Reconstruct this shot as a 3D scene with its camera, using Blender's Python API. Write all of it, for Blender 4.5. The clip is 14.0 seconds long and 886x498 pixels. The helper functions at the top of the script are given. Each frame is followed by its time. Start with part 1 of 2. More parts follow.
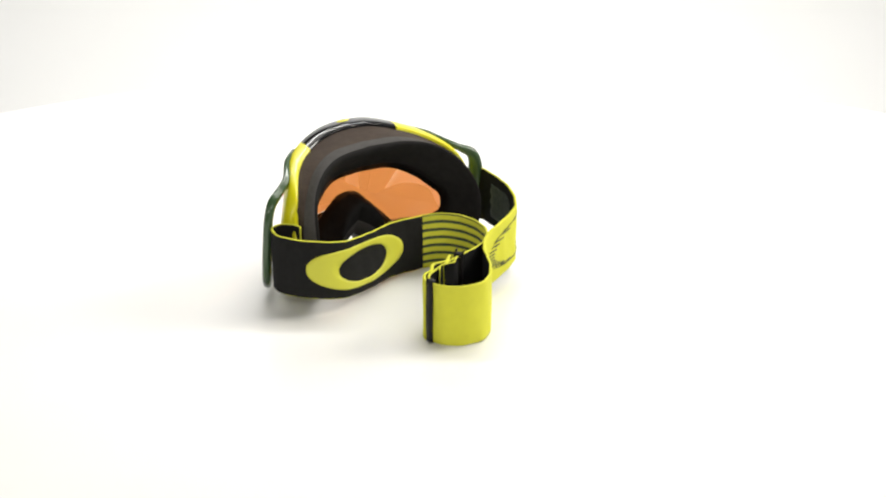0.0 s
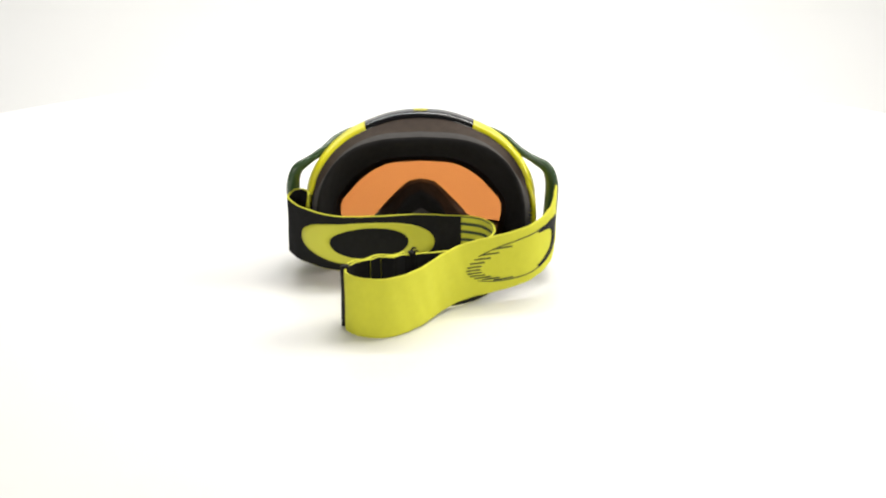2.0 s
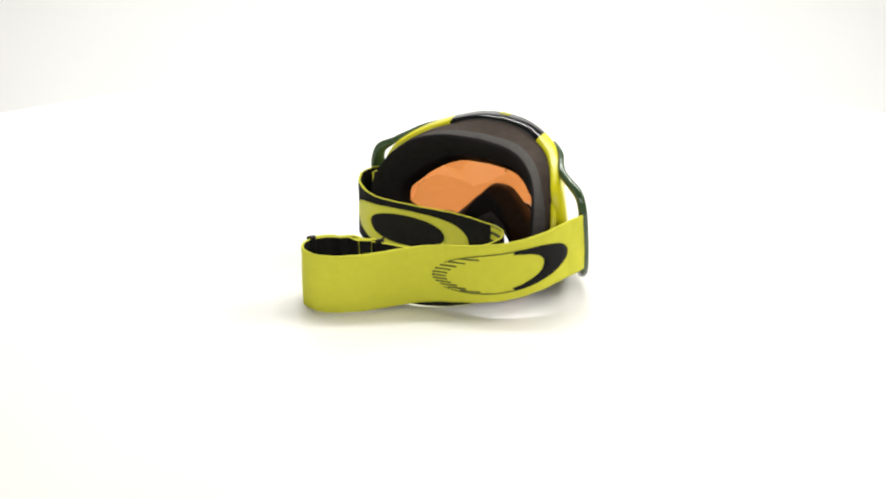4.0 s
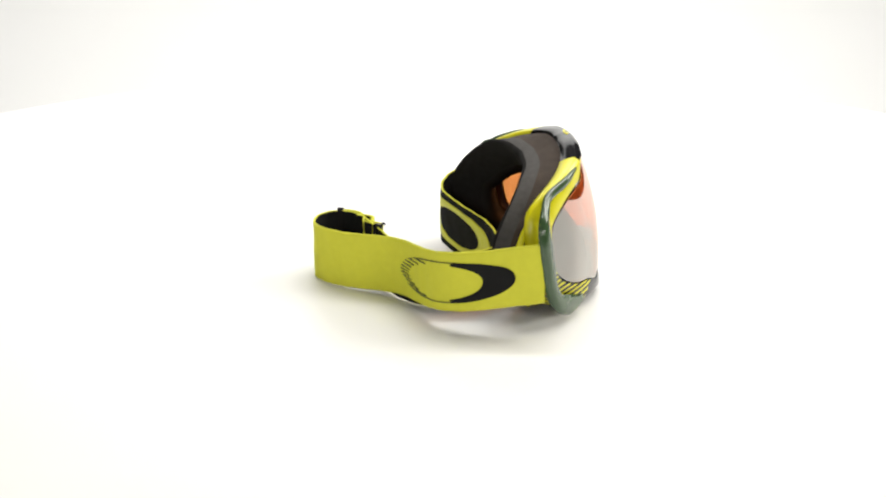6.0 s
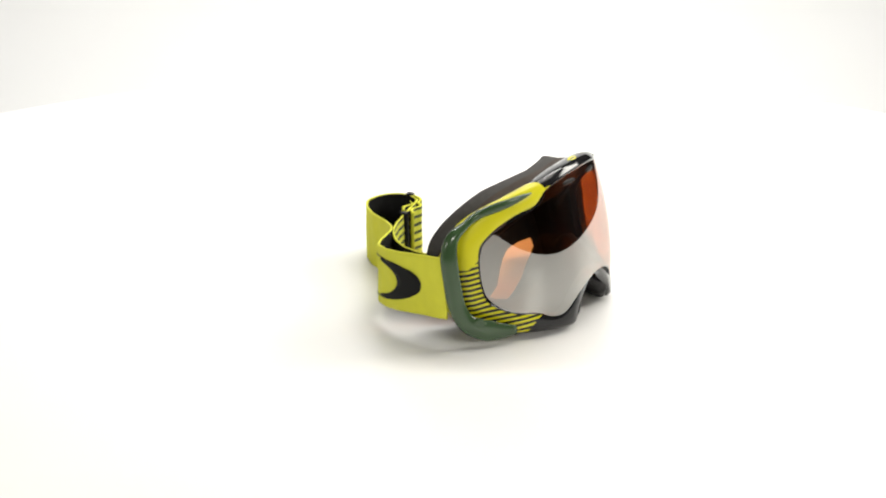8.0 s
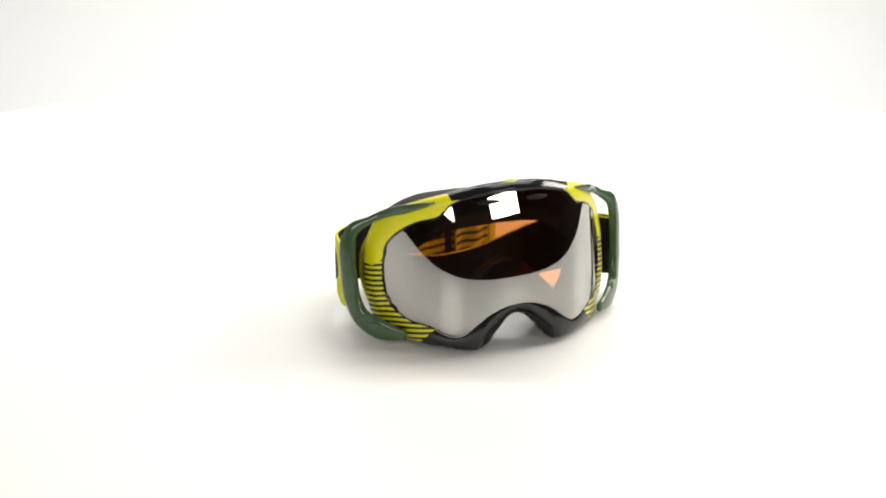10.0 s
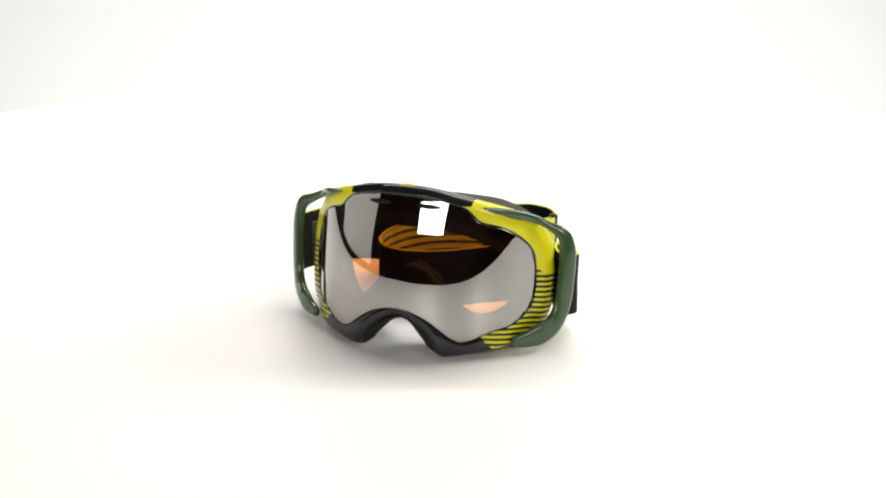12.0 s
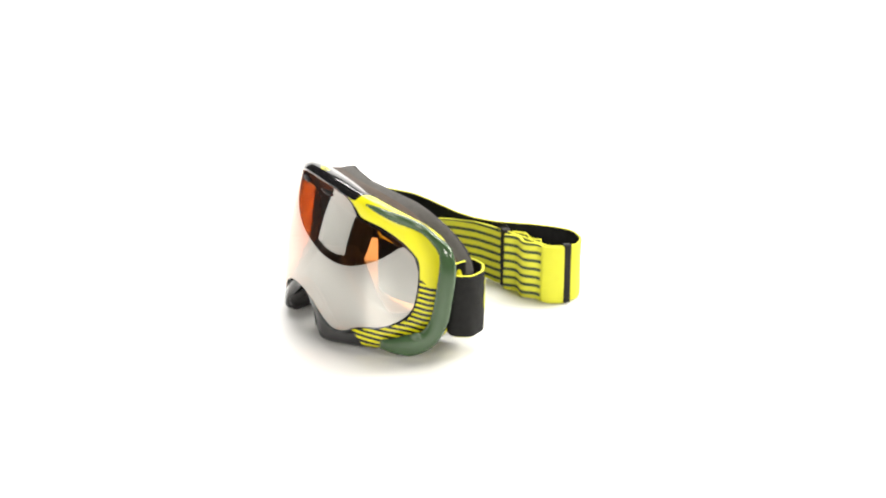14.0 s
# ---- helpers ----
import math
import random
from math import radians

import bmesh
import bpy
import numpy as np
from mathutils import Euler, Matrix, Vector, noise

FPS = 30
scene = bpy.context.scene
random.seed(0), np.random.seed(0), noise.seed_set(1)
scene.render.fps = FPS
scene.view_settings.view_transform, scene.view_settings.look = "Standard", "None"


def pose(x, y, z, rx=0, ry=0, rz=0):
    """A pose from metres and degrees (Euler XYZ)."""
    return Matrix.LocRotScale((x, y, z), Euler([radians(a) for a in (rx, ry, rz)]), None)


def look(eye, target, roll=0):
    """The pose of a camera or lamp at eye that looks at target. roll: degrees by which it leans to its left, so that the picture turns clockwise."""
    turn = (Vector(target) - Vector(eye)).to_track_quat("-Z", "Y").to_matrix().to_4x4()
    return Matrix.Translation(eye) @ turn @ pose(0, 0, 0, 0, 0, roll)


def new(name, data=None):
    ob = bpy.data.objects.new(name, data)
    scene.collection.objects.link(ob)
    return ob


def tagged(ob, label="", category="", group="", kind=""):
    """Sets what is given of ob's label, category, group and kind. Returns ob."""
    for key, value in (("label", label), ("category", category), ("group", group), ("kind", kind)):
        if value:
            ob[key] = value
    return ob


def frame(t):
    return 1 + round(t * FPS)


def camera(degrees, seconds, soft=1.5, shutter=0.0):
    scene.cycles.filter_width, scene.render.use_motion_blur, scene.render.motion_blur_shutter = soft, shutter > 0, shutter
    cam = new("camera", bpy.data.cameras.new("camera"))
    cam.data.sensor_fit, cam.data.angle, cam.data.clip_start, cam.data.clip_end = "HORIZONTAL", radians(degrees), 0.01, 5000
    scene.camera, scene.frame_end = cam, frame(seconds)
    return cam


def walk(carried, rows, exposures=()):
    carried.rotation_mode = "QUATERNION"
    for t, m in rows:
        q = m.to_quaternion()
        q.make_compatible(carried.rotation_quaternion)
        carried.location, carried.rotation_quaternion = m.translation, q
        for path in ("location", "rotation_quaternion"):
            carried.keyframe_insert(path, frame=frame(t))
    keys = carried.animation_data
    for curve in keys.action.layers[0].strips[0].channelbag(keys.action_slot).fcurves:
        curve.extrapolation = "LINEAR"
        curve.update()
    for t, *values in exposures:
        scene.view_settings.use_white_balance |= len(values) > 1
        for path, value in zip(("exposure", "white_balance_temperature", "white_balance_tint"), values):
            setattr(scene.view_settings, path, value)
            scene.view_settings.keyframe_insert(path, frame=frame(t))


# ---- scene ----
# The camera stands still in front of a white turntable; the goggles turn with it.
cam = camera(36.8, 14.0, soft=2.1)
EYE_POSE = pose(0.0, -0.84, 0.3472, 69.26, 0.0, -0.117)
walk(cam, [(0.0, EYE_POSE), (14.0, EYE_POSE)], exposures=[(0.0, 0.0), (13.4, 0.0), (13.7, 0.3), (14.0, 0.9)])
TURN_RATE = -20.16       # degrees a second
TURN_AT_7 = 80.0

# ---------------------------------------------------------------- light
def area_lamp(name, eye, target, size_x, size_y, watts, colour=(1, 1, 1)):
    data = bpy.data.lights.new(name, "AREA")
    data.shape, data.size, data.size_y, data.energy, data.color = "RECTANGLE", size_x, size_y, watts, colour
    ob = new(name, data)
    ob.matrix_world = look(eye, target)
    return ob


world = bpy.data.worlds.new("studio_air")
scene.world = world
world.use_nodes = True
world.node_tree.nodes["Background"].inputs["Color"].default_value = (0.9, 0.95, 1.0, 1)
world.node_tree.nodes["Background"].inputs["Strength"].default_value = 0.02

WARM = (1.0, 0.966, 0.895)
area_lamp("key_softbox", (1.50, 0.55, 1.05), (0.0, 0.0, 0.0), 0.8, 0.8, 28, WARM)
area_lamp("overhead_softbox", (0.50, 0.35, 1.8), (0.15, 0.15, 0.0), 1.2, 0.9, 13, WARM)
area_lamp("backdrop_lamp", (0.0, 1.0, 2.0), (0.0, 2.4, 0.35), 2.4, 0.4, 92, (1.0, 0.99, 0.965))
area_lamp("front_softbox_left", (-0.56, -1.50, 0.66), (0.0, 0.0, 0.06), 0.58, 0.35, 6.8, WARM)
area_lamp("front_softbox_right", (0.92, -1.32, 0.73), (0.0, 0.0, 0.06), 0.52, 0.24, 6.5, WARM)


# ---------------------------------------------------------------- materials
def material(name, colour, rough=0.5, metal=0.0, vary=0.12, scale=60.0, bump=0.0, bump_scale=400.0, coat=0.0, sheen=0.0, spec=0.5):
    """A plain surface with two scales of tone and a fine relief."""
    m = bpy.data.materials.new(name)
    m.use_nodes = True
    t = m.node_tree
    b = t.nodes["Principled BSDF"]
    co = t.nodes.new("ShaderNodeTexCoord")
    n1 = t.nodes.new("ShaderNodeTexNoise")
    n1.inputs["Scale"].default_value, n1.inputs["Detail"].default_value = scale, 5
    t.links.new(co.outputs["Object"], n1.inputs["Vector"])
    ramp = t.nodes.new("ShaderNodeMix")
    ramp.data_type = "RGBA"
    ramp.inputs[6].default_value = (*[c * (1 - vary) for c in colour], 1)
    ramp.inputs[7].default_value = (*[min(1, c * (1 + vary)) for c in colour], 1)
    t.links.new(n1.outputs["Fac"], ramp.inputs[0])
    t.links.new(ramp.outputs[2], b.inputs["Base Color"])
    b.inputs["Roughness"].default_value, b.inputs["Metallic"].default_value = rough, metal
    b.inputs["Coat Weight"].default_value = coat
    b.inputs["Coat Roughness"].default_value = 0.06
    b.inputs["Sheen Weight"].default_value = sheen
    b.inputs["Specular IOR Level"].default_value = spec
    if bump:
        n2 = t.nodes.new("ShaderNodeTexNoise")
        n2.inputs["Scale"].default_value, n2.inputs["Detail"].default_value = bump_scale, 3
        t.links.new(co.outputs["Object"], n2.inputs["Vector"])
        bp = t.nodes.new("ShaderNodeBump")
        bp.inputs["Strength"].default_value, bp.inputs["Distance"].default_value = bump, 0.001
        t.links.new(n2.outputs["Fac"], bp.inputs["Height"])
        t.links.new(bp.outputs["Normal"], b.inputs["Normal"])
    return m


def striped(name, light, dark, period, share, rough, slope=0.0, knee=0.0, coat=0.0, start=0.0, bump=0.0):
    """Painted or woven stripes across the height; slope tips them where abs(x) passes inside the knee."""
    m = material(name, light, rough, coat=coat)
    t = m.node_tree
    b = t.nodes["Principled BSDF"]
    base = b.inputs["Base Color"].links[0].from_socket
    co = t.nodes.new("ShaderNodeTexCoord")
    sep = t.nodes.new("ShaderNodeSeparateXYZ")
    t.links.new(co.outputs["Object"], sep.inputs[0])

    def op(kind, a, bb=None):
        n = t.nodes.new("ShaderNodeMath")
        n.operation = kind
        for i, v in enumerate((a, bb)):
            if v is None:
                continue
            if hasattr(v, "links"):
                t.links.new(v, n.inputs[i])
            else:
                n.inputs[i].default_value = v
        return n.outputs[0]

    h = sep.outputs["Z"]
    if slope:
        off = op("ABSOLUTE", op("SUBTRACT", sep.outputs["X"], MID))
        inside = op("MAXIMUM", op("SUBTRACT", knee, off), 0.0)
        h = op("ADD", h, op("MULTIPLY", inside, slope))
    wave = op("FRACT", op("DIVIDE", op("SUBTRACT", h, start), period))
    mask = op("LESS_THAN", wave, share)
    mix = t.nodes.new("ShaderNodeMix")
    mix.data_type = "RGBA"
    mix.inputs[7].default_value = (*dark, 1)
    t.links.new(mask, mix.inputs[0])
    t.links.new(base, mix.inputs[6])
    t.links.new(mix.outputs[2], b.inputs["Base Color"])
    if bump:
        bp = t.nodes.new("ShaderNodeBump")
        bp.inputs["Strength"].default_value, bp.inputs["Distance"].default_value = bump, 0.0006
        t.links.new(wave, bp.inputs["Height"])
        t.links.new(bp.outputs["Normal"], b.inputs["Normal"])
    return m


MID = 0.0130             # the goggles sit a little off the turntable's axis
LIME = (0.73, 0.68, 0.006)
STRAP_LIME = (0.64, 0.635, 0.055)
GREEN = (0.040, 0.080, 0.032)
M_TABLE = material("white_turntable", (0.82, 0.815, 0.80), 0.38, vary=0.012, scale=6.0, spec=0.32)
M_PAPER = material("white_backdrop_paper", (0.84, 0.84, 0.83), 0.8, vary=0.02, scale=3.0)
M_ROOM = material("dark_studio_paint", (0.018, 0.017, 0.017), 0.85, vary=0.3, scale=4.0)
M_FLOOR = material("dark_studio_floor", (0.03, 0.03, 0.03), 0.6, vary=0.3, scale=8.0)
M_BLACK = material("gloss_black_plastic", (0.011, 0.011, 0.012), 0.13, coat=0.25, vary=0.2, spec=0.35)
M_LIP = material("black_matt_plastic", (0.012, 0.011, 0.011), 0.42, spec=0.14)
M_LIME = material("lime_lacquer", LIME, 0.34, coat=0.15, vary=0.05)
M_FRAME_STRIPE = striped("lime_lacquer_black_stripes", LIME, (0.008, 0.008, 0.008), 0.0032, 0.54, 0.28, slope=-0.28, knee=0.2, coat=0.15, start=0.001)
M_GREEN = material("dark_green_lacquer", GREEN, 0.20, coat=0.2, vary=0.1)
M_SHELL = material("brown_vent_foam", (0.044, 0.029, 0.020), 0.9, vary=0.45, scale=160, bump=0.5, bump_scale=900)
M_FOAM = material("black_face_foam", (0.017, 0.0163, 0.016), 0.95, vary=0.3, scale=220, bump=0.4, bump_scale=1400, spec=0.1)
M_FOAM_RIM = material("charcoal_foam_layer", (0.075, 0.071, 0.068), 0.9, vary=0.25, scale=260, bump=0.4, bump_scale=1400, spec=0.15)
M_GASKET = material("brown_lens_edge", (0.040, 0.014, 0.009), 0.3, vary=0.2, spec=0.3)
M_INNER = material("black_inner_plastic", (0.007, 0.0065, 0.006), 0.5, spec=0.2)
M_WEB_BLACK = material("black_strap_weave", (0.014, 0.014, 0.014), 0.85, vary=0.3, scale=300, bump=0.35, bump_scale=1800, spec=0.12)
M_WEB_LIME = material("lime_strap_weave", STRAP_LIME, 0.8, vary=0.06, scale=200, bump=0.3, bump_scale=1800, spec=0.2)
M_WEB_STRIPE = striped("lime_and_green_strap_stripes", STRAP_LIME, (0.055, 0.075, 0.035), 0.0058, 0.38, 0.85, start=-0.0062, bump=0.5)
M_PRINT = material("black_rubber_print", (0.008, 0.008, 0.008), 0.7, vary=0.2, spec=0.15)
M_PRINT_GREEN = material("dark_green_print", (0.10, 0.11, 0.02), 0.7)
M_GRIP = material("grey_green_rubber", (0.050, 0.062, 0.050), 0.7, vary=0.6, scale=350, bump=0.4, bump_scale=1200, spec=0.3)
M_PRINT_LIME = material("lime_rubber_print", STRAP_LIME, 0.55, vary=0.05)


def lens_material():
    m = bpy.data.materials.new("mirrored_orange_lens")
    m.use_nodes = True
    t = m.node_tree
    t.nodes.remove(t.nodes["Principled BSDF"])
    see = t.nodes.new("ShaderNodeBsdfTransparent")
    see.inputs["Color"].default_value = (0.76, 0.28, 0.080, 1)
    gloss = t.nodes.new("ShaderNodeBsdfGlossy")
    gloss.inputs["Color"].default_value = (0.97, 0.968, 0.925, 1)
    gloss.inputs["Roughness"].default_value = 0.015
    mix = t.nodes.new("ShaderNodeMixShader")
    # the mirror coat gains gloss towards grazing view
    facing = t.nodes.new("ShaderNodeLayerWeight")
    facing.inputs["Blend"].default_value = 0.5
    power = t.nodes.new("ShaderNodeMath")
    power.operation = "POWER"
    power.inputs[1].default_value = 3.0
    gain = t.nodes.new("ShaderNodeMath")
    gain.operation = "MULTIPLY_ADD"
    gain.inputs[1].default_value, gain.inputs[2].default_value = 0.42, 0.34
    t.links.new(facing.outputs["Facing"], power.inputs[0])
    t.links.new(power.outputs[0], gain.inputs[0])
    t.links.new(gain.outputs[0], mix.inputs[0])
    t.links.new(see.outputs[0], mix.inputs[1])
    t.links.new(gloss.outputs[0], mix.inputs[2])
    t.links.new(mix.outputs[0], t.nodes["Material Output"].inputs[0])
    return m


M_LENS = lens_material()


# ---------------------------------------------------------------- helpers for meshes
def mesh_of(name, verts, faces, mats, slots=None, smooth=True, weld=False):
    me = bpy.data.meshes.new(name)
    me.from_pydata([tuple(v) for v in verts], [], [tuple(f) for f in faces])
    for m in mats:
        me.materials.append(m)
    if slots is not None:
        me.polygons.foreach_set("material_index", slots)
    me.polygons.foreach_set("use_smooth", [smooth] * len(me.polygons))
    bm = bmesh.new()
    bm.from_mesh(me)
    if weld:
        bmesh.ops.remove_doubles(bm, verts=bm.verts, dist=1e-6)
    bmesh.ops.recalc_face_normals(bm, faces=bm.faces)
    bm.to_mesh(me)
    bm.free()
    return me


def part(name, me, parent, label=""):
    ob = new(name, me)
    ob.parent = parent
    return tagged(ob, label)


def spline(points, count, closed=False):
    """Points evenly spaced along a smooth curve through the given ones."""
    p = np.array(points, float)
    n = len(p)
    if closed:
        q = np.vstack([p[-1], p, p[0], p[1]])
        spans = n
    else:
        q = np.vstack([2 * p[0] - p[1], p, 2 * p[-1] - p[-2]])
        spans = n - 1
    dense = []
    for i in range(spans):
        a, b, c, d = q[i:i + 4]
        # centripetal knots keep the curve from overshooting at close points
        k = [0.0]
        for u, v in ((a, b), (b, c), (c, d)):
            k.append(k[-1] + max(1e-5, np.linalg.norm(v - u)) ** 0.5)
        for s in np.linspace(k[1], k[2], 24, endpoint=False):
            a1 = (k[1] - s) / (k[1] - k[0]) * a + (s - k[0]) / (k[1] - k[0]) * b
            a2 = (k[2] - s) / (k[2] - k[1]) * b + (s - k[1]) / (k[2] - k[1]) * c
            a3 = (k[3] - s) / (k[3] - k[2]) * c + (s - k[2]) / (k[3] - k[2]) * d
            b1 = (k[2] - s) / (k[2] - k[0]) * a1 + (s - k[0]) / (k[2] - k[0]) * a2
            b2 = (k[3] - s) / (k[3] - k[1]) * a2 + (s - k[1]) / (k[3] - k[1]) * a3
            dense.append((k[2] - s) / (k[2] - k[1]) * b1 + (s - k[1]) / (k[2] - k[1]) * b2)
    dense.append(p[0] if closed else p[-1])
    dense = np.array(dense)
    run = np.concatenate([[0], np.cumsum(np.linalg.norm(np.diff(dense, axis=0), axis=1))])
    want = np.linspace(0, run[-1], count + 1)[:-1] if closed else np.linspace(0, run[-1], count)
    return np.stack([np.interp(want, run, dense[:, i]) for i in range(dense.shape[1])], 1)


HALF = 110


def both_sides(half_points):
    """A closed loop, mirrored about the middle, from the top centre down one side to the bottom centre."""
    h = spline(half_points, HALF)
    other = h[1:-1][::-1] * np.array([-1] + [1] * (h.shape[1] - 1))
    return np.vstack([h, other])


def loft(loops, mats, pick=None, closed_section=False):
    n = len(loops[0])
    verts = np.vstack(loops) + np.array([MID, 0, 0])
    faces, slots = [], []
    rows = len(loops) if closed_section else len(loops) - 1
    for r in range(rows):
        for i in range(n):
            j, q = (i + 1) % n, (r + 1) % len(loops)
            faces.append((r * n + i, r * n + j, q * n + j, q * n + i))
            c = (loops[r][i] + loops[r][j] + loops[q][i] + loops[q][j]) / 4
            slots.append(pick(r, c, i) if pick else 0)
    return verts, faces, mats, slots


def front_y(x, z):
    """The front curve of the goggles: wrapped round the face and leaning back towards the top."""
    a = min(abs(x), 0.071)
    return -0.1095 + a * a / 0.25 + 790 * a ** 4 + 0.8 * (abs(x) - a) + 0.185 * z


# ---------------------------------------------------------------- the studio
def disc(radius, top, bottom, edge, n=180):
    prof = [(0.0, top), (radius * 0.5, top), (radius - edge, top), (radius - edge * 0.3, top - edge * 0.3), (radius, top - edge), (radius, bottom), (0.0, bottom)]
    verts, faces = [], []
    for r, z in prof:
        for i in range(n):
            a = 2 * math.pi * i / n
            verts.append((r * math.cos(a), r * math.sin(a), z))
    for k in range(len(prof) - 1):
        for i in range(n):
            j = (i + 1) % n
            faces.append((k * n + i, k * n + j, (k + 1) * n + j, (k + 1) * n + i))
    return verts, faces


def build_turntable():
    base = tagged(new("turntable"), "round white glossy turntable slowly turning on a pedestal", "turntable")
    v, f = disc(0.645, 0.0, -0.02, 0.004)
    me = mesh_of("top", v, f, [M_TABLE])
    part("top", me, base)
    v, f = disc(0.16, -0.02, -0.86, 0.004, 64)
    part("pedestal", mesh_of("pedestal", v, f, [M_TABLE]), base)
    v, f = disc(0.32, -0.86, -0.90, 0.006, 64)
    part("foot", mesh_of("foot", v, f, [M_TABLE]), base)
    return base


def slab(name, lo, hi, mat):
    x0, y0, z0 = lo
    x1, y1, z1 = hi
    v = [(x, y, z) for x in (x0, x1) for y in (y0, y1) for z in (z0, z1)]
    f = [(0, 1, 3, 2), (4, 6, 7, 5), (0, 4, 5, 1), (2, 3, 7, 6), (0, 2, 6, 4), (1, 5, 7, 3)]
    return tagged(new(name, mesh_of(name, v, f, [mat], smooth=False)), kind="structure")


def build_studio():
    slab("floor", (-3.2, -3.2, -1.0), (3.2, 3.2, -0.9), M_FLOOR)
    slab("ceiling", (-3.2, -3.2, 2.3), (3.2, 3.2, 2.4), M_ROOM)
    slab("wall_south", (-3.2, -3.3, -1.0), (3.2, -3.2, 2.4), M_ROOM)
    slab("wall_north", (-3.2, 3.2, -1.0), (3.2, 3.3, 2.4), M_ROOM)
    slab("wall_west", (-3.3, -3.3, -1.0), (-3.2, 3.3, 2.4), M_ROOM)
    slab("wall_east", (3.2, -3.3, -1.0), (3.3, 3.3, 2.4), M_ROOM)
    # seamless white paper: a wall that sweeps forward along the floor
    prof = [(0.75, -0.893), (1.4, -0.893)]
    for k in range(13):
        a = math.pi / 2 * k / 12
        prof.append((1.6 + 0.8 * math.sin(a), -0.093 - 0.8 * math.cos(a)))
    prof += [(2.4, 0.8), (2.4, 2.2)]
    verts, faces, n = [], [], len(prof)
    for d in (0.0, 0.004):
        for x in (-1.18, 1.18):
            for y, z in prof:
                verts.append((x, y + d, z - (d if z < -0.5 else 0)))
    for k in range(n - 1):
        faces.append((k, k + 1, n + k + 1, n + k))
        faces.append((2 * n + k, 2 * n + k + 1, 3 * n + k + 1, 3 * n + k))
    tagged(new("backdrop", mesh_of("backdrop", verts, faces, [M_PAPER])), "seamless white paper sweep behind the turntable", kind="structure")


def build_reflector():
    """A white foam board on two feet beside the table, which shows in the mirrored lens."""
    board = tagged(new("reflector_board"), "upright white foam reflector board beside the turntable", "reflector board")
    board.matrix_world = pose(-1.15, -0.26, -0.9, 0, 0, 3)
    v = [(x, y, z) for x in (-.006, .006) for y in (-.42, .42) for z in (.90, 1.65)]
    f = [(0, 1, 3, 2), (4, 6, 7, 5), (0, 4, 5, 1), (2, 3, 7, 6), (0, 2, 6, 4), (1, 5, 7, 3)]
    part("panel", mesh_of("panel", v, f, [M_PAPER], smooth=False), board)
    for y in (-.3, .3):
        v = [(x, y + d, z) for x in (-.015, .015) for d in (-.015, .015) for z in (0, .91)]
        part("leg", mesh_of("leg", v, f, [M_ROOM], smooth=False), board, "dark metal leg")
        v = [(x, y + d, z) for x in (-.2, .2) for d in (-.02, .02) for z in (0, .02)]
        part("foot", mesh_of("foot", v, f, [M_ROOM], smooth=False), board, "dark metal foot")


# ---------------------------------------------------------------- the goggles
OUTER = [(0, .0988), (.018, .0974), (.034, .0934), (.0535, .0862), (.0665, .0775), (.0735, .0685), (.0785, .0575), (.0805, .0455), (.0810, .0300), (.0800, .0165),
         (.0762, .0065), (.0685, .0012), (.0555, -.0004), (.043, -.0010), (.034, -.0020), (.0262, -.0018), (.0230, .0018), (.0198, .0078), (.0125, .0150), (.0062, .0196), (0, .0212)]
INNER = [(0, .0925), (.016, .0918), (.029, .0890), (.0360, .0862), (.0392, .0830), (.0440, .0780), (.0545, .0735), (.0630, .0660), (.0685, .0565), (.0707, .0460), (.0712, .0330), (.0695, .0230), (.0660, .0180),
         (.0610, .0150), (.0530, .0140), (.0490, .0126), (.0440, .0100), (.0385, .0092), (.0345, .0110), (.0285, .0158), (.0215, .0216), (.0140, .0256), (.007, .0278), (0, .0285)]
FOAM_OUT = [(0, -.0668, .0880), (.03, -.0630, .0865), (.05, -.0545, .0795), (.0648, -.0440, .0655), (.0735, -.0350, .051), (.0758, -.032, .038), (.0745, -.035, .020),
            (.067, -.043, .0040), (.05, -.056, -.0018), (.034, -.068, -.0025), (.0215, -.074, .001), (.011, -.077, .011), (0, -.079, .0180)]
FOAM_CREST = [(0, -.0560, .0848), (.028, -.0520, .0842), (.044, -.0460, .0818), (.0535, -.0410, .0772), (.0605, -.0360, .0715), (.0660, -.030, .0630), (.0692, -.0242, .0510), (.0702, -.0222, .038), (.0682, -.0240, .022),
              (.060, -.0345, .0080), (.047, -.047, .0030), (.033, -.058, .0045), (.023, -.064, .016), (.013, -.067, .034), (0, -.068, .0440)]
FOAM_IN = [(0, -.070, .0655), (.025, -.068, .0635), (.041, -.061, .0560), (.0505, -.055, .0475), (.0555, -.051, .0420), (.0565, -.050, .0365), (.0555, -.051, .0270),
           (.0525, -.054, .0175), (.0460, -.061, .0130), (.0390, -.073, .0150), (.0305, -.083, .0245), (.0190, -.0865, .0362), (.0088, -.0870, .0450), (0, -.0870, .0468)]


def wrap_back(x, z):
    """How far the frame's outer edge is drawn back along the temples."""
    q = min(1.0, max(0.0, (abs(x) - 0.050) / 0.024))
    return 0.0015 * q * q * (3 - 2 * q)


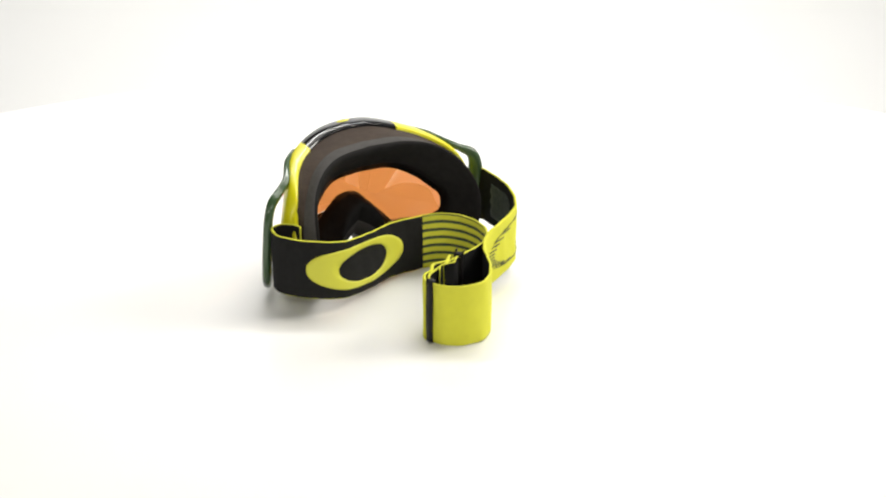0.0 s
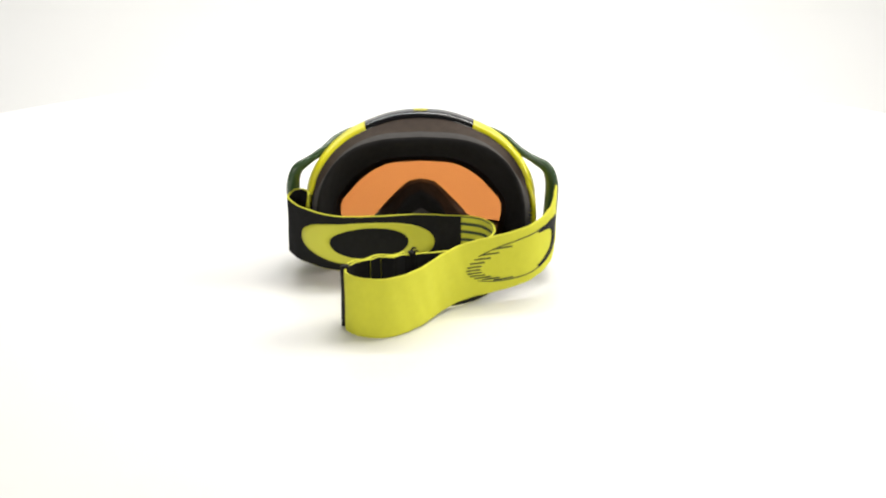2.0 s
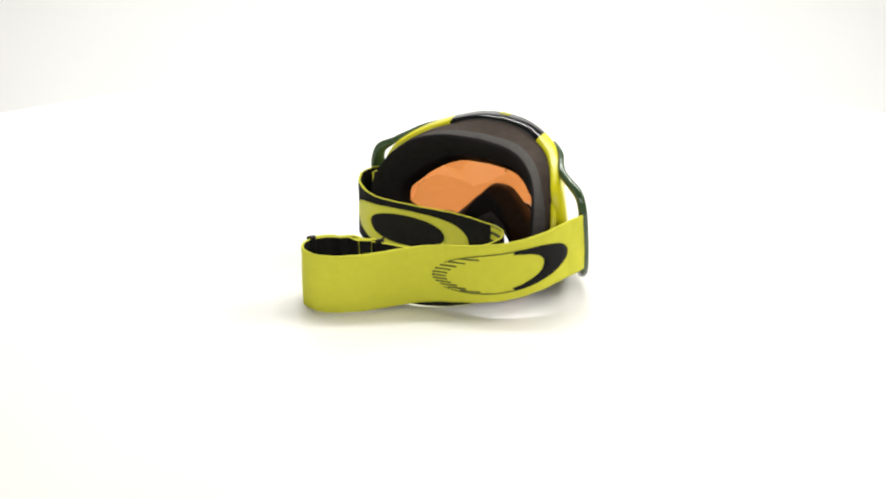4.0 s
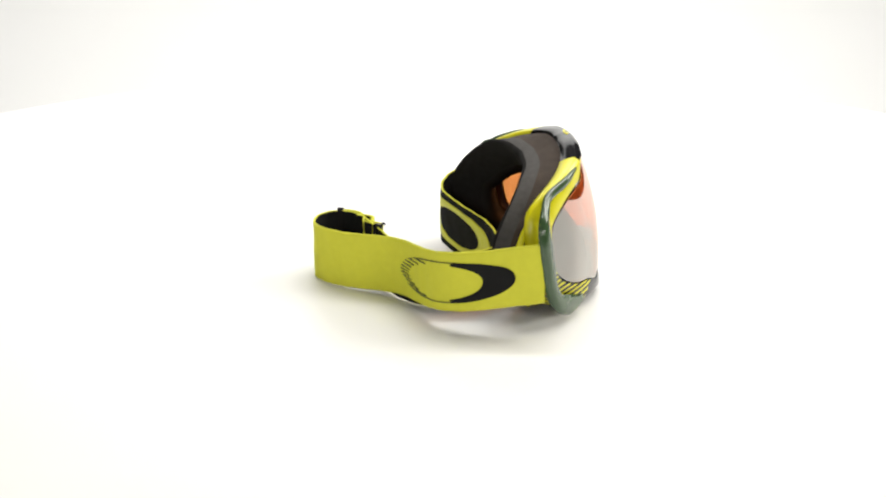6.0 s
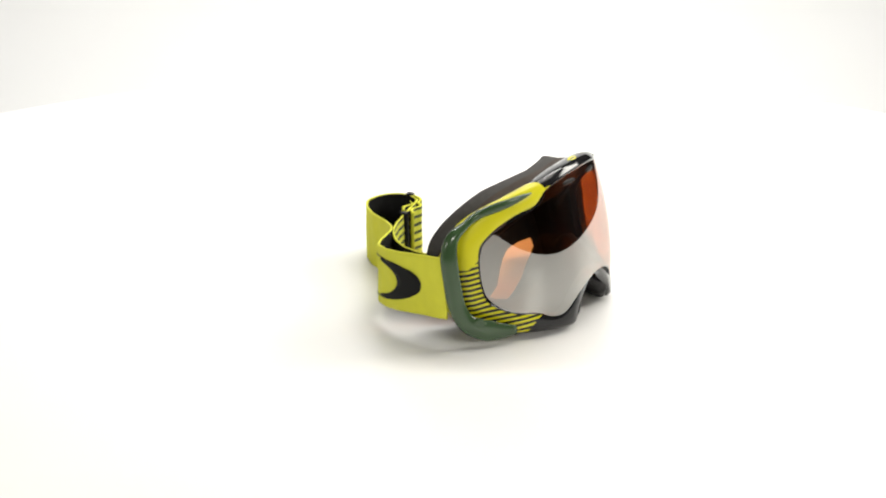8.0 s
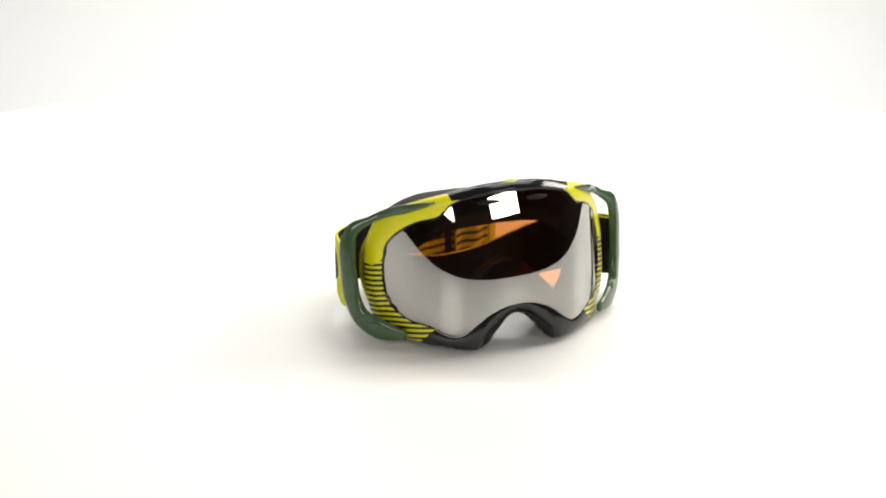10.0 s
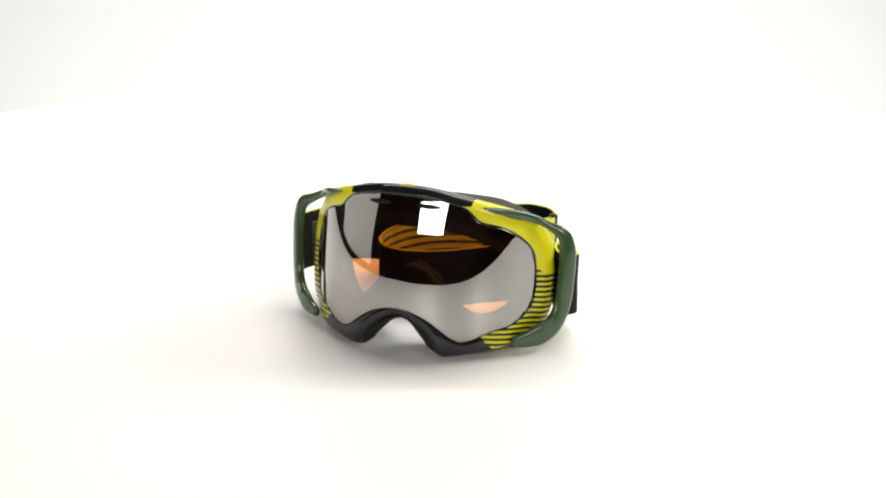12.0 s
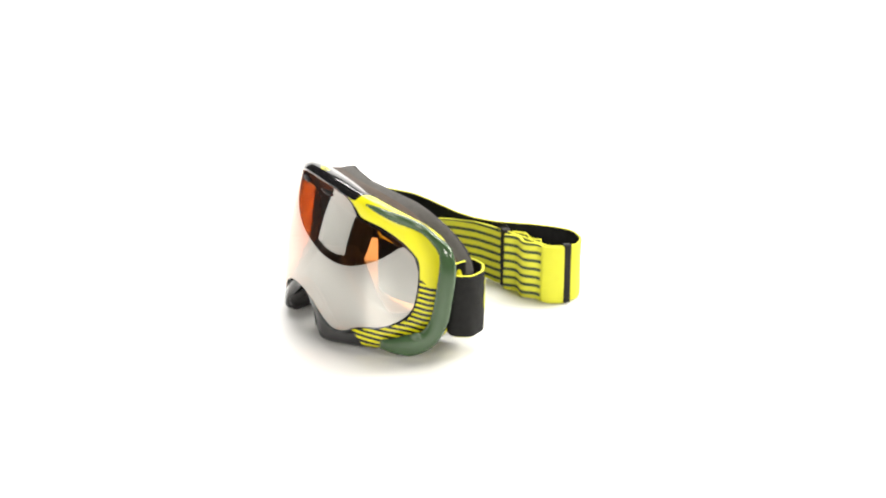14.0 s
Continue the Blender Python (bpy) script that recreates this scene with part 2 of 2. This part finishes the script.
def ring(points, inset=0.0, back=0.0, wrap=0.0):
    loop2 = both_sides(points)
    out = []
    for i, (x, z) in enumerate(loop2):
        a, b = loop2[i - 1], loop2[(i + 1) % len(loop2)]
        t = b - a
        nrm = np.array([-t[1], t[0]]) / (np.linalg.norm(t) + 1e-9)
        x2, z2 = np.array([x, z]) + nrm * inset
        out.append((x2, front_y(x2, z2) + back + wrap * wrap_back(x2, z2), z2))
    return np.array(out)


def paint(c):
    """0 black, 1 lime, 2 striped."""
    x, z = abs(c[0]), c[2]
    if z > 0.06:
        return 0 if x < 0.0355 else 1
    if x < 0.0525:
        return 0
    return 2 if z < 0.0435 else 1


def build_goggles():
    g = tagged(new("ski_goggles"), "lime, black and green ski goggles with mirrored lens and folded strap", "ski goggles")

    # front frame: lip, rounded face, outer wall
    loops = [ring(INNER, 0.0, 0.0005), ring(INNER, 0.0006, -0.0012), ring(INNER, 0.0022, -0.0022), ring(OUTER, -0.0030, -0.0018, 0.6), ring(OUTER, -0.0008, 0.0002, 0.95),
             ring(OUTER, 0.0002, 0.0020, 1.0), ring(OUTER, -0.0012, 0.0075, 1.0), ring(OUTER, -0.0030, 0.0115, 1.0), ring(OUTER, -0.0055, 0.0122, 1.0)]
    v, f, m, s = loft(loops, [M_BLACK, M_LIME, M_FRAME_STRIPE], lambda r, c, i: 0 if r < 2 else paint((loops[2][i] + loops[3][i]) / 2))
    frame_part = part("front_frame", mesh_of("front_frame", v, f, m, s), g, "glossy black frame with lime and striped painted sides")

    # vent foam wall between the frame and the face foam
    foam_out = both_sides(FOAM_OUT)
    a = ring(OUTER, -0.0045, 0.0118, 1.0)
    mid = a * 0.45 + foam_out * 0.55
    v, f, m, s = loft([a, a * 0.8 + foam_out * 0.2, mid, foam_out], [M_SHELL, M_FOAM], lambda r, c, i: 1 if abs(c[0]) < 0.032 and c[2] < 0.045 else 0)
    part("vent_foam", mesh_of("vent_foam", v, f, m, s), g, "dark brown open-cell vent foam")

    # face foam roll: a rounded section from the clamped edge over the crest into the opening
    crest, inner = both_sides(FOAM_CREST), both_sides(FOAM_IN)
    radial = crest * np.array([1.0, 0, 1.0]) - np.array([0, 0, 0.045])
    radial /= np.linalg.norm(radial, axis=1)[:, None]
    back = np.array([0, 1.0, 0])
    knots = [foam_out, foam_out * .72 + crest * .28 + radial * .0006 + back * .0006, foam_out * .30 + crest * .70 + radial * .0008 + back * .0008, crest + radial * .0002,
             crest * .82 + inner * .18 + back * .0010, crest * .55 + inner * .45 - radial * .0004, crest * .25 + inner * .75]
    grid = np.stack(knots)
    loops = [spline(grid[:, i], 15) for i in range(grid.shape[1])]
    loops = [np.array([loops[i][r] for i in range(len(loops))]) for r in range(15)]
    v, f, m, s = loft(loops, [M_FOAM, M_FOAM_RIM], lambda r, c, i: 1 if r < 4 else 0)
    part("face_foam", mesh_of("face_foam", v, f, m, s), g, "thick black face foam with charcoal rim")

    # inside wall from the foam to the lens
    edge = ring(INNER, 0.0015, 0.004)
    v, f, m, s = loft([crest * .25 + inner * .75, inner, inner * .5 + edge * .5 + np.array([0, -0.001, 0]), edge], [M_INNER])
    part("inner_wall", mesh_of("inner_wall", v, f, m, s), g)

    # lens: bowed shell held in the frame
    outline = ring(INNER, 0.0012, 0.0)
    rows, verts, faces = 26, [], []
    n = len(outline)
    for k in range(rows + 1):
        q = k / rows
        for x, y, z in outline:
            cx, cz = x * q, 0.054 + (z - 0.054) * q
            fade = max(0.0, 1 - (abs(cx) / 0.073) ** 4)
            bulge = 0.0010 - 0.030 * (cz - 0.054) * fade + 0.0060 * fade * (1 - ((cz - 0.054) / 0.045) ** 2)
            verts.append((cx + MID, front_y(cx, cz) - bulge + 0.0005, cz))
    for k in range(rows):
        for i in range(n):
            j = (i + 1) % n
            faces.append((k * n + i, k * n + j, (k + 1) * n + j, (k + 1) * n + i))
    me = mesh_of("lens", verts, faces, [M_LENS])
    bm = bmesh.new()
    bm.from_mesh(me)
    bmesh.ops.remove_doubles(bm, verts=bm.verts, dist=1e-6)
    bm.to_mesh(me)
    bm.free()
    part("lens", me, g, "silver mirrored lens with orange tint")
    lens_edge = np.array(verts[rows * n:]) - np.array([MID, 0, 0])
    seat = ring(INNER, 0.0016, -0.0010)
    v, f, m, s = loft([lens_edge + np.array([0, 0.0003, 0]), lens_edge * .5 + seat * .5 + np.array([0, -0.0004, 0]), seat, ring(INNER, 0.0022, 0.002), ring(INNER, 0.0016, 0.0042)], [M_BLACK, M_GASKET], lambda r, c, i: 1 if abs(c[0]) > 0.050 and c[2] < 0.070 else 0)
    part("lens_gasket", mesh_of("lens_gasket", v, f, m, s), g, "black gasket round the lens, brown at the sides")

    # lime rib along the sides, where the face foam is clamped
    for side in (1, -1):
        loop = spline(FOAM_OUT, 160)
        keep = np.array([p for p in loop if p[0] > 0.045 and 0.004 < p[2] < 0.064])
        out = keep * np.array([1.0, 0, 1.0]) - np.array([0, 0, 0.045])
        path = keep + np.array([0.0008, -0.0052, 0.0]) + out / np.linalg.norm(out, axis=1)[:, None] * 0.0022
        path[:, 0] = path[:, 0] * side + MID
        out[:, 0] *= side
        n = len(path)
        v, f = sweep(path, 0.0050 * np.sin(np.linspace(0.05, math.pi - 0.05, n)) ** 0.6, 0.0034 * np.sin(np.linspace(0.1, math.pi - 0.1, n)) ** 0.3, out)
        part("clamp_rib", mesh_of("clamp_rib", v, f, [M_LIME]), g, "lime plastic rib beside the foam")

    # black slotted tabs over the upper edge of the lens
    for x0, z0, x1, z1 in ((-.0225, .0880, -.0085, .0885), (.0085, .0885, .0225, .0880)):
        q = np.linspace(0, 1, 14)
        path = np.array([(x0 + (x1 - x0) * u + MID, front_y(x0 + (x1 - x0) * u, z0 + (z1 - z0) * u) - 0.0018, z0 + (z1 - z0) * u) for u in q])
        w = 0.0030 * np.sin(np.clip(q * .9 + .08, 0, 1) * math.pi) ** 0.5
        v, f = sweep(path, w, w * 0.7, np.array([(0, -1, .15)] * 14))
        part("lens_tab", mesh_of("lens_tab", v, f, [M_LIP]), g)

    # soft black nose guard inside the arch
    arch = spline([(-.0290, .0030), (-.0262, .0022), (-.0236, .0040), (-.0196, .0085), (-.0125, .0140), (-.006, .0182), (0, .0196), (.006, .0182), (.0125, .0140), (.0196, .0085), (.0236, .0040), (.0262, .0022), (.0290, .0030)], 72)
    q = np.linspace(0, 1, 72)
    path = np.array([(x + MID, front_y(x, z) + 0.0105, z) for x, z in arch])
    inward = np.array([(-x, 0.004, -0.012 - z * 0.5) for x, z in arch])
    pads = [0, .05, .13, .24, .38, .5, .62, .76, .87, .95, 1]
    v, f = sweep(path, np.interp(q, pads, [.008, .0190, .0230, .0200, .0145, .0130, .0145, .0200, .0230, .0190, .008]),
                 np.interp(q, pads, [.003, .0085, .0100, .0075, .0042, .0030, .0042, .0075, .0100, .0085, .003]), inward, 16)
    part("nose_guard", mesh_of("nose_guard", v, f, [M_LIP]), g, "soft black nose guard")

    # small raised lime badge on the brow
    ringv, ringf, k = [], [], 40
    for r, (dx, dz, dy) in enumerate(((.0056, .0021, .0008), (.0051, .0018, -.0002), (.0029, .0009, -.0002), (.0026, .0007, .0006))):
        for i in range(k):
            a = 2 * math.pi * i / k
            x, zz = dx * math.cos(a), dz * math.sin(a)
            ringv.append((x + MID, -0.0885 - zz + x * x * 4, 0.0986 - zz * 0.05 - dy - x * x * 5))
    for r in range(3):
        for i in range(k):
            j = (i + 1) % k
            ringf.append((r * k + i, r * k + j, (r + 1) * k + j, (r + 1) * k + i))
    part("badge", mesh_of("badge", ringv, ringf, [M_LIME]), frame_part, "small lime oval badge")

    for side in (1, -1):
        build_outrigger(g, side)
    build_strap(g)
    return g


def sweep(path, widths, depths, outward, sides=12):
    """A bar of oval section along a path; width lies along the outward direction's tangent plane."""
    verts, faces = [], []
    n = len(path)
    for i in range(n):
        t = path[min(i + 1, n - 1)] - path[max(i - 1, 0)]
        t /= np.linalg.norm(t)
        d = outward[i] - t * np.dot(outward[i], t)
        d /= np.linalg.norm(d)
        w = np.cross(t, d)
        for k in range(sides):
            a = 2 * math.pi * k / sides
            ca, sa = math.cos(a), math.sin(a)
            ca = math.copysign(abs(ca) ** 0.7, ca)
            sa = math.copysign(abs(sa) ** 0.7, sa)
            verts.append(path[i] + w * ca * widths[i] / 2 + d * sa * depths[i] / 2)
    for i in range(n - 1):
        for k in range(sides):
            j = (k + 1) % sides
            faces.append((i * sides + k, i * sides + j, (i + 1) * sides + j, (i + 1) * sides + k))
    faces.append(tuple(range(sides)))
    faces.append(tuple(range((n - 1) * sides, n * sides)))
    return verts, faces


def build_outrigger(g, side):
    seat = lambda x, z: (x, front_y(x, z) - 0.0016, z)      # lies in the painted frame as far as the knuckle
    low = lambda x, z: (x, -0.1102 + x * x / 0.166 + 0.145 * z, z)
    ctrl = [seat(.046, .0876), seat(.058, .0828), seat(.0700, .0758), (.0795, -.0545, .0708), (.0882, -.0518, .0655), (.0916, -.0515, .0570), (.0920, -.0542, .038),
            low(.0908, .022), low(.0876, .0125), low(.082, .0075), low(.073, .0050), low(.065, .0045)]
    path = spline(ctrl, 60)
    p2 = path[:, [0, 2]].copy()
    if side > 0:      # this arm is drawn in a little by its strap
        path[:, 0] -= 0.0025 * np.clip((p2[:, 0] - 0.072) / 0.02, 0, 1)
    path[:, 0] = path[:, 0] * side + MID
    q = np.linspace(0, 1, 60)
    widths = np.interp(q, [0, .05, .15, .24, .31, .40, .48, .75, .88, 1], [.0008, .0036, .0060, .0052, .0046, .0085, .0108, .0112, .0140, .006])
    depths = np.interp(q, [0, .1, .4, .8, 1], [.002, .004, .006, .006, .003])
    out = np.array([(x * side * 2 / .166, -1, .1) for x, z in p2])
    v, f = sweep(path, widths, depths, out)
    arm = part("outrigger", mesh_of("outrigger", v, f, [M_GREEN]), g, "glossy dark green strap outrigger")
    # round boss on the lower foot
    bx, bz = 0.0845, 0.0125
    v, f = [], []
    for r, d in ((.0032, .0), (.0030, -.0010), (.0018, -.0012), (.0, -.0008)):
        for k in range(20):
            a = 2 * math.pi * k / 20
            x, z = bx + r * math.cos(a), bz + r * math.sin(a)
            v.append(((x - (0.0016 if side > 0 else 0)) * side + MID, -0.1102 + x * x / 0.166 + 0.145 * z - 0.0030 + d, z))
    for r in range(3):
        for k in range(20):
            j = (k + 1) % 20
            f.append((r * 20 + k, r * 20 + j, (r + 1) * 20 + j, (r + 1) * 20 + k))
    part("boss", mesh_of("boss", v, f, [M_GREEN]), arm)


# plan of the strap: x, y, height of its lower edge; from one outrigger round to the other
STRAP = [(.0775, -.0330, .0135), (.0790, -.0420, .0132), (.0835, -.0478, .0126), (.0892, -.0482, .0115), (.0922, -.0392, .0100), (.0856, -.0270, .0082), (.0738, -.0182, .0064), (.0585, -.0142, .0040), (.0315, -.0220, .0010), (.001, -.0345, -.0020), (-.0225, -.0370, -.0040),
         (-.034, -.0355, -.0041), (-.0430, -.0300, -.0041), (-.0485, -.020, -.0041), (-.0495, -.006, -.0041), (-.0445, .010, -.0041), (-.034, .0230, -.0041), (-.020, .0325, -.0035), (.006, .0405, -.0030), (.020, .0440, -.0030),
         (.032, .0475, -.0035), (.0410, .0515, -.0040), (.0465, .0595, -.0041), (.0468, .0690, -.0041), (.0412, .0762, -.0041), (.0320, .0806, -.0041), (.0220, .0806, -.0041), (.0115, .0745, -.0041), (-.0010, .0615, -.0036),
         (-.0115, .0455, -.0026), (-.020, .0355, -.0014), (-.0305, .0280, .0000), (-.043, .0232, .0014), (-.0570, .0185, .0032), (-.0715, .0115, .0056), (-.0825, -.0015, .0082), (-.0895, -.0170, .0112), (-.0925, -.033, .0135), (-.0942, -.0440, .0145), (-.0940, -.0518, .0148)]
STRAP_W = 0.040
STRAP_LINE = spline(STRAP, 420)
RUN = np.concatenate([[0], np.cumsum(np.linalg.norm(np.diff(STRAP_LINE[:, :2], axis=0), axis=1))])


def strap_at(s, h, off=0.0):
    """The point at length s and height h on the strap; off: metres out of its printed face."""
    s = float(np.clip(s, 0.0002, RUN[-1] - 0.0002))
    p = np.array([np.interp(s, RUN, STRAP_LINE[:, i]) for i in range(3)])
    a = np.array([np.interp(s - .0012, RUN, STRAP_LINE[:, i]) for i in range(2)])
    b = np.array([np.interp(s + .0012, RUN, STRAP_LINE[:, i]) for i in range(2)])
    t = (b - a) / (np.linalg.norm(b - a) + 1e-9)
    nx, ny = t[1], -t[0]
    return (p[0] + nx * off + MID, p[1] + ny * off, p[2] + h)


def run_near(x, y, lo=0.0, hi=1e9):
    d = np.hypot(STRAP_LINE[:, 0] - x, STRAP_LINE[:, 1] - y)
    d[(RUN < lo) | (RUN > hi)] = 9
    return float(RUN[int(np.argmin(d))])


def ribbon(s0, s1, thick=0.0017, mats=None, steps=None, off=0.0, h0=0.0, h1=STRAP_W, wave=0.0):
    """A length of webbing with rounded selvedges. Slots: 0 printed face, 1 back, 2 selvedge."""
    n = steps or max(4, int((s1 - s0) / 0.0015))
    e = thick / 2
    hs = np.linspace(h0 + .002, h1 - .002, 12)
    sect = [(h0, 0), (h0 + .0006, e)] + [(h, e) for h in hs] + [(h1 - .0006, e), (h1, 0), (h1 - .0006, -e)] + [(h, -e) for h in hs[::-1]] + [(h0 + .0006, -e)]
    k = len(sect)
    verts, faces, slots = [], [], []
    for i in range(n + 1):
        s = s0 + (s1 - s0) * i / n
        for h, o in sect:
            ripple = wave * math.sin(s * 330.0) + 0.00018 * math.sin(s * 410 + h * 160)
            verts.append(strap_at(s, h, o + off + ripple))
    for i in range(n):
        for j in range(k):
            q = (j + 1) % k
            faces.append((i * k + j, i * k + q, (i + 1) * k + q, (i + 1) * k + j))
            oo = sect[j][1] + sect[q][1]
            slots.append(0 if oo > 1.5 * e else 1 if oo < -1.5 * e else 2)
    faces += [tuple(range(k)), tuple(range(n * k, (n + 1) * k))]
    slots += [2, 2]
    return mesh_of("strap", verts, faces, mats, slots)


def print_mesh(rows, mat, off=0.00125, closed=False):
    """A raised print on the strap from rows of (s, h) pairs."""
    n = len(rows[0])
    verts, faces = [], []
    for o in (off, 0.0002):
        for row in rows:
            for s, h in row:
                verts.append(strap_at(s, h, o))
    r = len(rows)
    for b in (0, 1):
        for i in range(r - 1):
            for j in range(n - 1):
                a = b * r * n + i * n + j
                faces.append((a, a + 1, a + n + 1, a + n))
    if closed:
        for i in (0, r - 1):
            for j in range(n - 1):
                a = i * n + j
                faces.append((a, a + 1, a + 1 + r * n, a + r * n))
        return mesh_of("emblem", verts, faces, [mat], weld=True)
    rim = [(0, j) for j in range(n)] + [(i, n - 1) for i in range(1, r)] + [(r - 1, j) for j in range(n - 2, -1, -1)] + [(i, 0) for i in range(r - 2, 0, -1)]
    for u, w in zip(rim, rim[1:] + rim[:1]):
        a, b = u[0] * n + u[1], w[0] * n + w[1]
        faces.append((a, b, b + r * n, a + r * n))
    return mesh_of("emblem", verts, faces, [mat])


def oval(cs, ch, rs, rh, a, power=0.85):
    c, s = math.cos(a), math.sin(a)
    return (cs + rs * math.copysign(abs(c) ** power, c), ch + rh * math.copysign(abs(s) ** power, s))


def build_strap(g):
    s_bound = run_near(-.0273, -.0360, hi=0.2)
    s_slide1 = run_near(.006, .0405, lo=s_bound)
    s_pad = run_near(.0375, .0500, lo=s_bound)
    s_slide2 = run_near(.0452, .0610, lo=s_bound)
    end = RUN[-1]
    black = part("black_strap", ribbon(0.0, s_bound, mats=[M_WEB_BLACK, M_WEB_BLACK, M_WEB_LIME]), g, "black woven strap with lime selvedge")
    part("striped_strap", ribbon(s_bound, s_slide2, mats=[M_WEB_STRIPE, M_WEB_BLACK, M_WEB_LIME]), g, "lime and green striped elastic strap")
    lime = part("lime_strap", ribbon(s_slide2, end, mats=[M_WEB_LIME, M_WEB_BLACK, M_WEB_LIME]), g, "lime woven strap with black lining")

    # emblem on the black side: a lime oval ring
    s_a, s_b = run_near(.083, -.020, hi=0.1), run_near(-.0095, -.0360, hi=0.2)
    cs, rs = (s_a + s_b) / 2, (s_b - s_a) / 2
    rows = []
    for q in np.linspace(0, 1, 5):
        row = []
        for k in range(97):
            a = 2 * math.pi * k / 96
            x0, y0 = oval(cs, .020, rs, .0150, a)
            x1, y1 = oval(cs + .001, .020, rs * .585, .0112, a, 0.95)
            row.append((x0 * (1 - q) + x1 * q, y0 * (1 - q) + y1 * q))
        rows.append(row)
    part("emblem", print_mesh(rows, M_PRINT_LIME, closed=True), black, "raised lime oval ring emblem")

    # emblem on the lime side: a black crescent, thin outlines and hatching
    s_a, s_b = run_near(-.0300, .0295, lo=s_slide2), run_near(-.0945, -.033, lo=s_slide2)
    cs, rs = (s_a + s_b) / 2, (s_b - s_a) / 2
    rows = []
    for q in np.linspace(0, 1, 5):
        row = []
        for k in range(49):
            a = math.radians(-82 + 164 * k / 48)
            x0, y0 = oval(cs, .0196, rs, .0138, a, 0.9)
            w = max(0.0, math.cos(a * 90 / 82)) ** 0.55
            x1, y1 = oval(cs, .0196, rs * .58, .0100, a, 0.95)
            q2 = q * (0.55 + 0.45 * w)
            row.append((x0 * (1 - q2) + x1 * q2, y0 * (1 - q2) + y1 * q2))
        rows.append(row)
    part("crescent", print_mesh(rows, M_PRINT), lime, "raised black crescent emblem")
    for sgn in (1, -1):
        rows = []
        for q in (0, 1):
            rows.append([(oval(cs, .0196, rs, .0138, math.radians(sgn * (82 + 62 * k / 20)), 0.9)[0], oval(cs, .0196, rs, .0138 - .0007 * q, math.radians(sgn * (82 + 62 * k / 20)), 0.9)[1]) for k in range(21)])
        part("outline", print_mesh(rows, M_PRINT_GREEN), lime)
    for k in range(11):
        h = .0085 + .0022 * k
        u = (h - .0196) / .0138
        s_out = cs - rs * (max(0, 1 - u * u)) ** 0.5
        length = .010 + .006 * u * u
        rows = [[(s_out + length * i / 6, h + d - .0012 * i / 6) for i in range(7)] for d in (0, .0009)]
        part("hatch", print_mesh(rows, M_PRINT_GREEN), lime)

    # worn grip patch on the black lining of the lime strap
    s_a, s_b = run_near(-.0835, -.0030, lo=s_slide2), run_near(-.0925, -.0340, lo=s_slide2)
    rows = []
    for i in range(13):
        h = .007 + .025 * i / 12
        left = .0012 * math.sin(i * 2.3) + .008 * (i / 12) ** 2
        rows.append([(s_a + left + (s_b - s_a - left - .0008 * math.cos(i * 1.7)) * k / 10, h) for k in range(11)])
    part("grip_patch", print_mesh(rows, M_GRIP, off=-.00115), lime, "worn grey-green rubber grip patch")

    # doubled, gathered elastic between the two sliders
    part("gathered_strap", ribbon(s_slide1 + .004, s_pad, thick=.0026, mats=[M_WEB_STRIPE, M_WEB_BLACK, M_WEB_LIME], off=.0036, wave=.0017), g, "doubled striped elastic, gathered")
    part("strap_end", ribbon(s_pad, s_slide2 - .002, thick=.002, mats=[M_WEB_LIME, M_WEB_BLACK, M_WEB_LIME], off=.0030), g, "folded lime strap end")
    for k in range(3):
        # bunched layers showing at the top of the gathered elastic
        s_a = s_slide1 + .005 + .0075 * k
        part("gathered_loop", ribbon(s_a, s_a + .0085, thick=.0012, mats=[M_WEB_STRIPE, M_WEB_BLACK, M_WEB_LIME], off=-.0022 - .0010 * (k % 2), wave=.0016, h1=STRAP_W + .0008), g)
    for d in (-.0022, .0034):
        # hooked prongs on top of the inner slider
        q = np.linspace(0, 1, 12)
        base = np.array(strap_at(s_slide1, STRAP_W, d))
        tip = np.array(strap_at(s_slide1 - .004, STRAP_W + .0012, d + .0012))
        path = np.array([base * (1 - u) + tip * u + np.array([0, 0, .0016 * math.sin(u * math.pi)]) for u in q])
        v, f = sweep(path, .0016 * (1 - .5 * q), .0016 * (1 - .5 * q), np.array([(0.2, 0.1, 1.0)] * 12), 8)
        part("prong", mesh_of("prong", v, f, [M_LIP]), g)
    for s in (s_slide1, s_slide2):
        part("slider", ribbon(s - .002, s + .002, thick=.0050, mats=[M_LIP, M_LIP, M_LIP], steps=6, off=.0010, h0=0.0, h1=STRAP_W + .0014), g, "black plastic strap slider")


build_studio()
turntable = build_turntable()
build_reflector()
goggles = build_goggles()


def motions():
    rows = [(0.5 * k, TURN_AT_7 + TURN_RATE * (0.5 * k - 7)) for k in range(29)]
    walk(goggles, [(t, pose(0, 0, 0.0045, 0, 0, a)) for t, a in rows])
    walk(turntable, [(t, pose(0, 0, 0, 0, 0, a)) for t, a in rows])


motions()
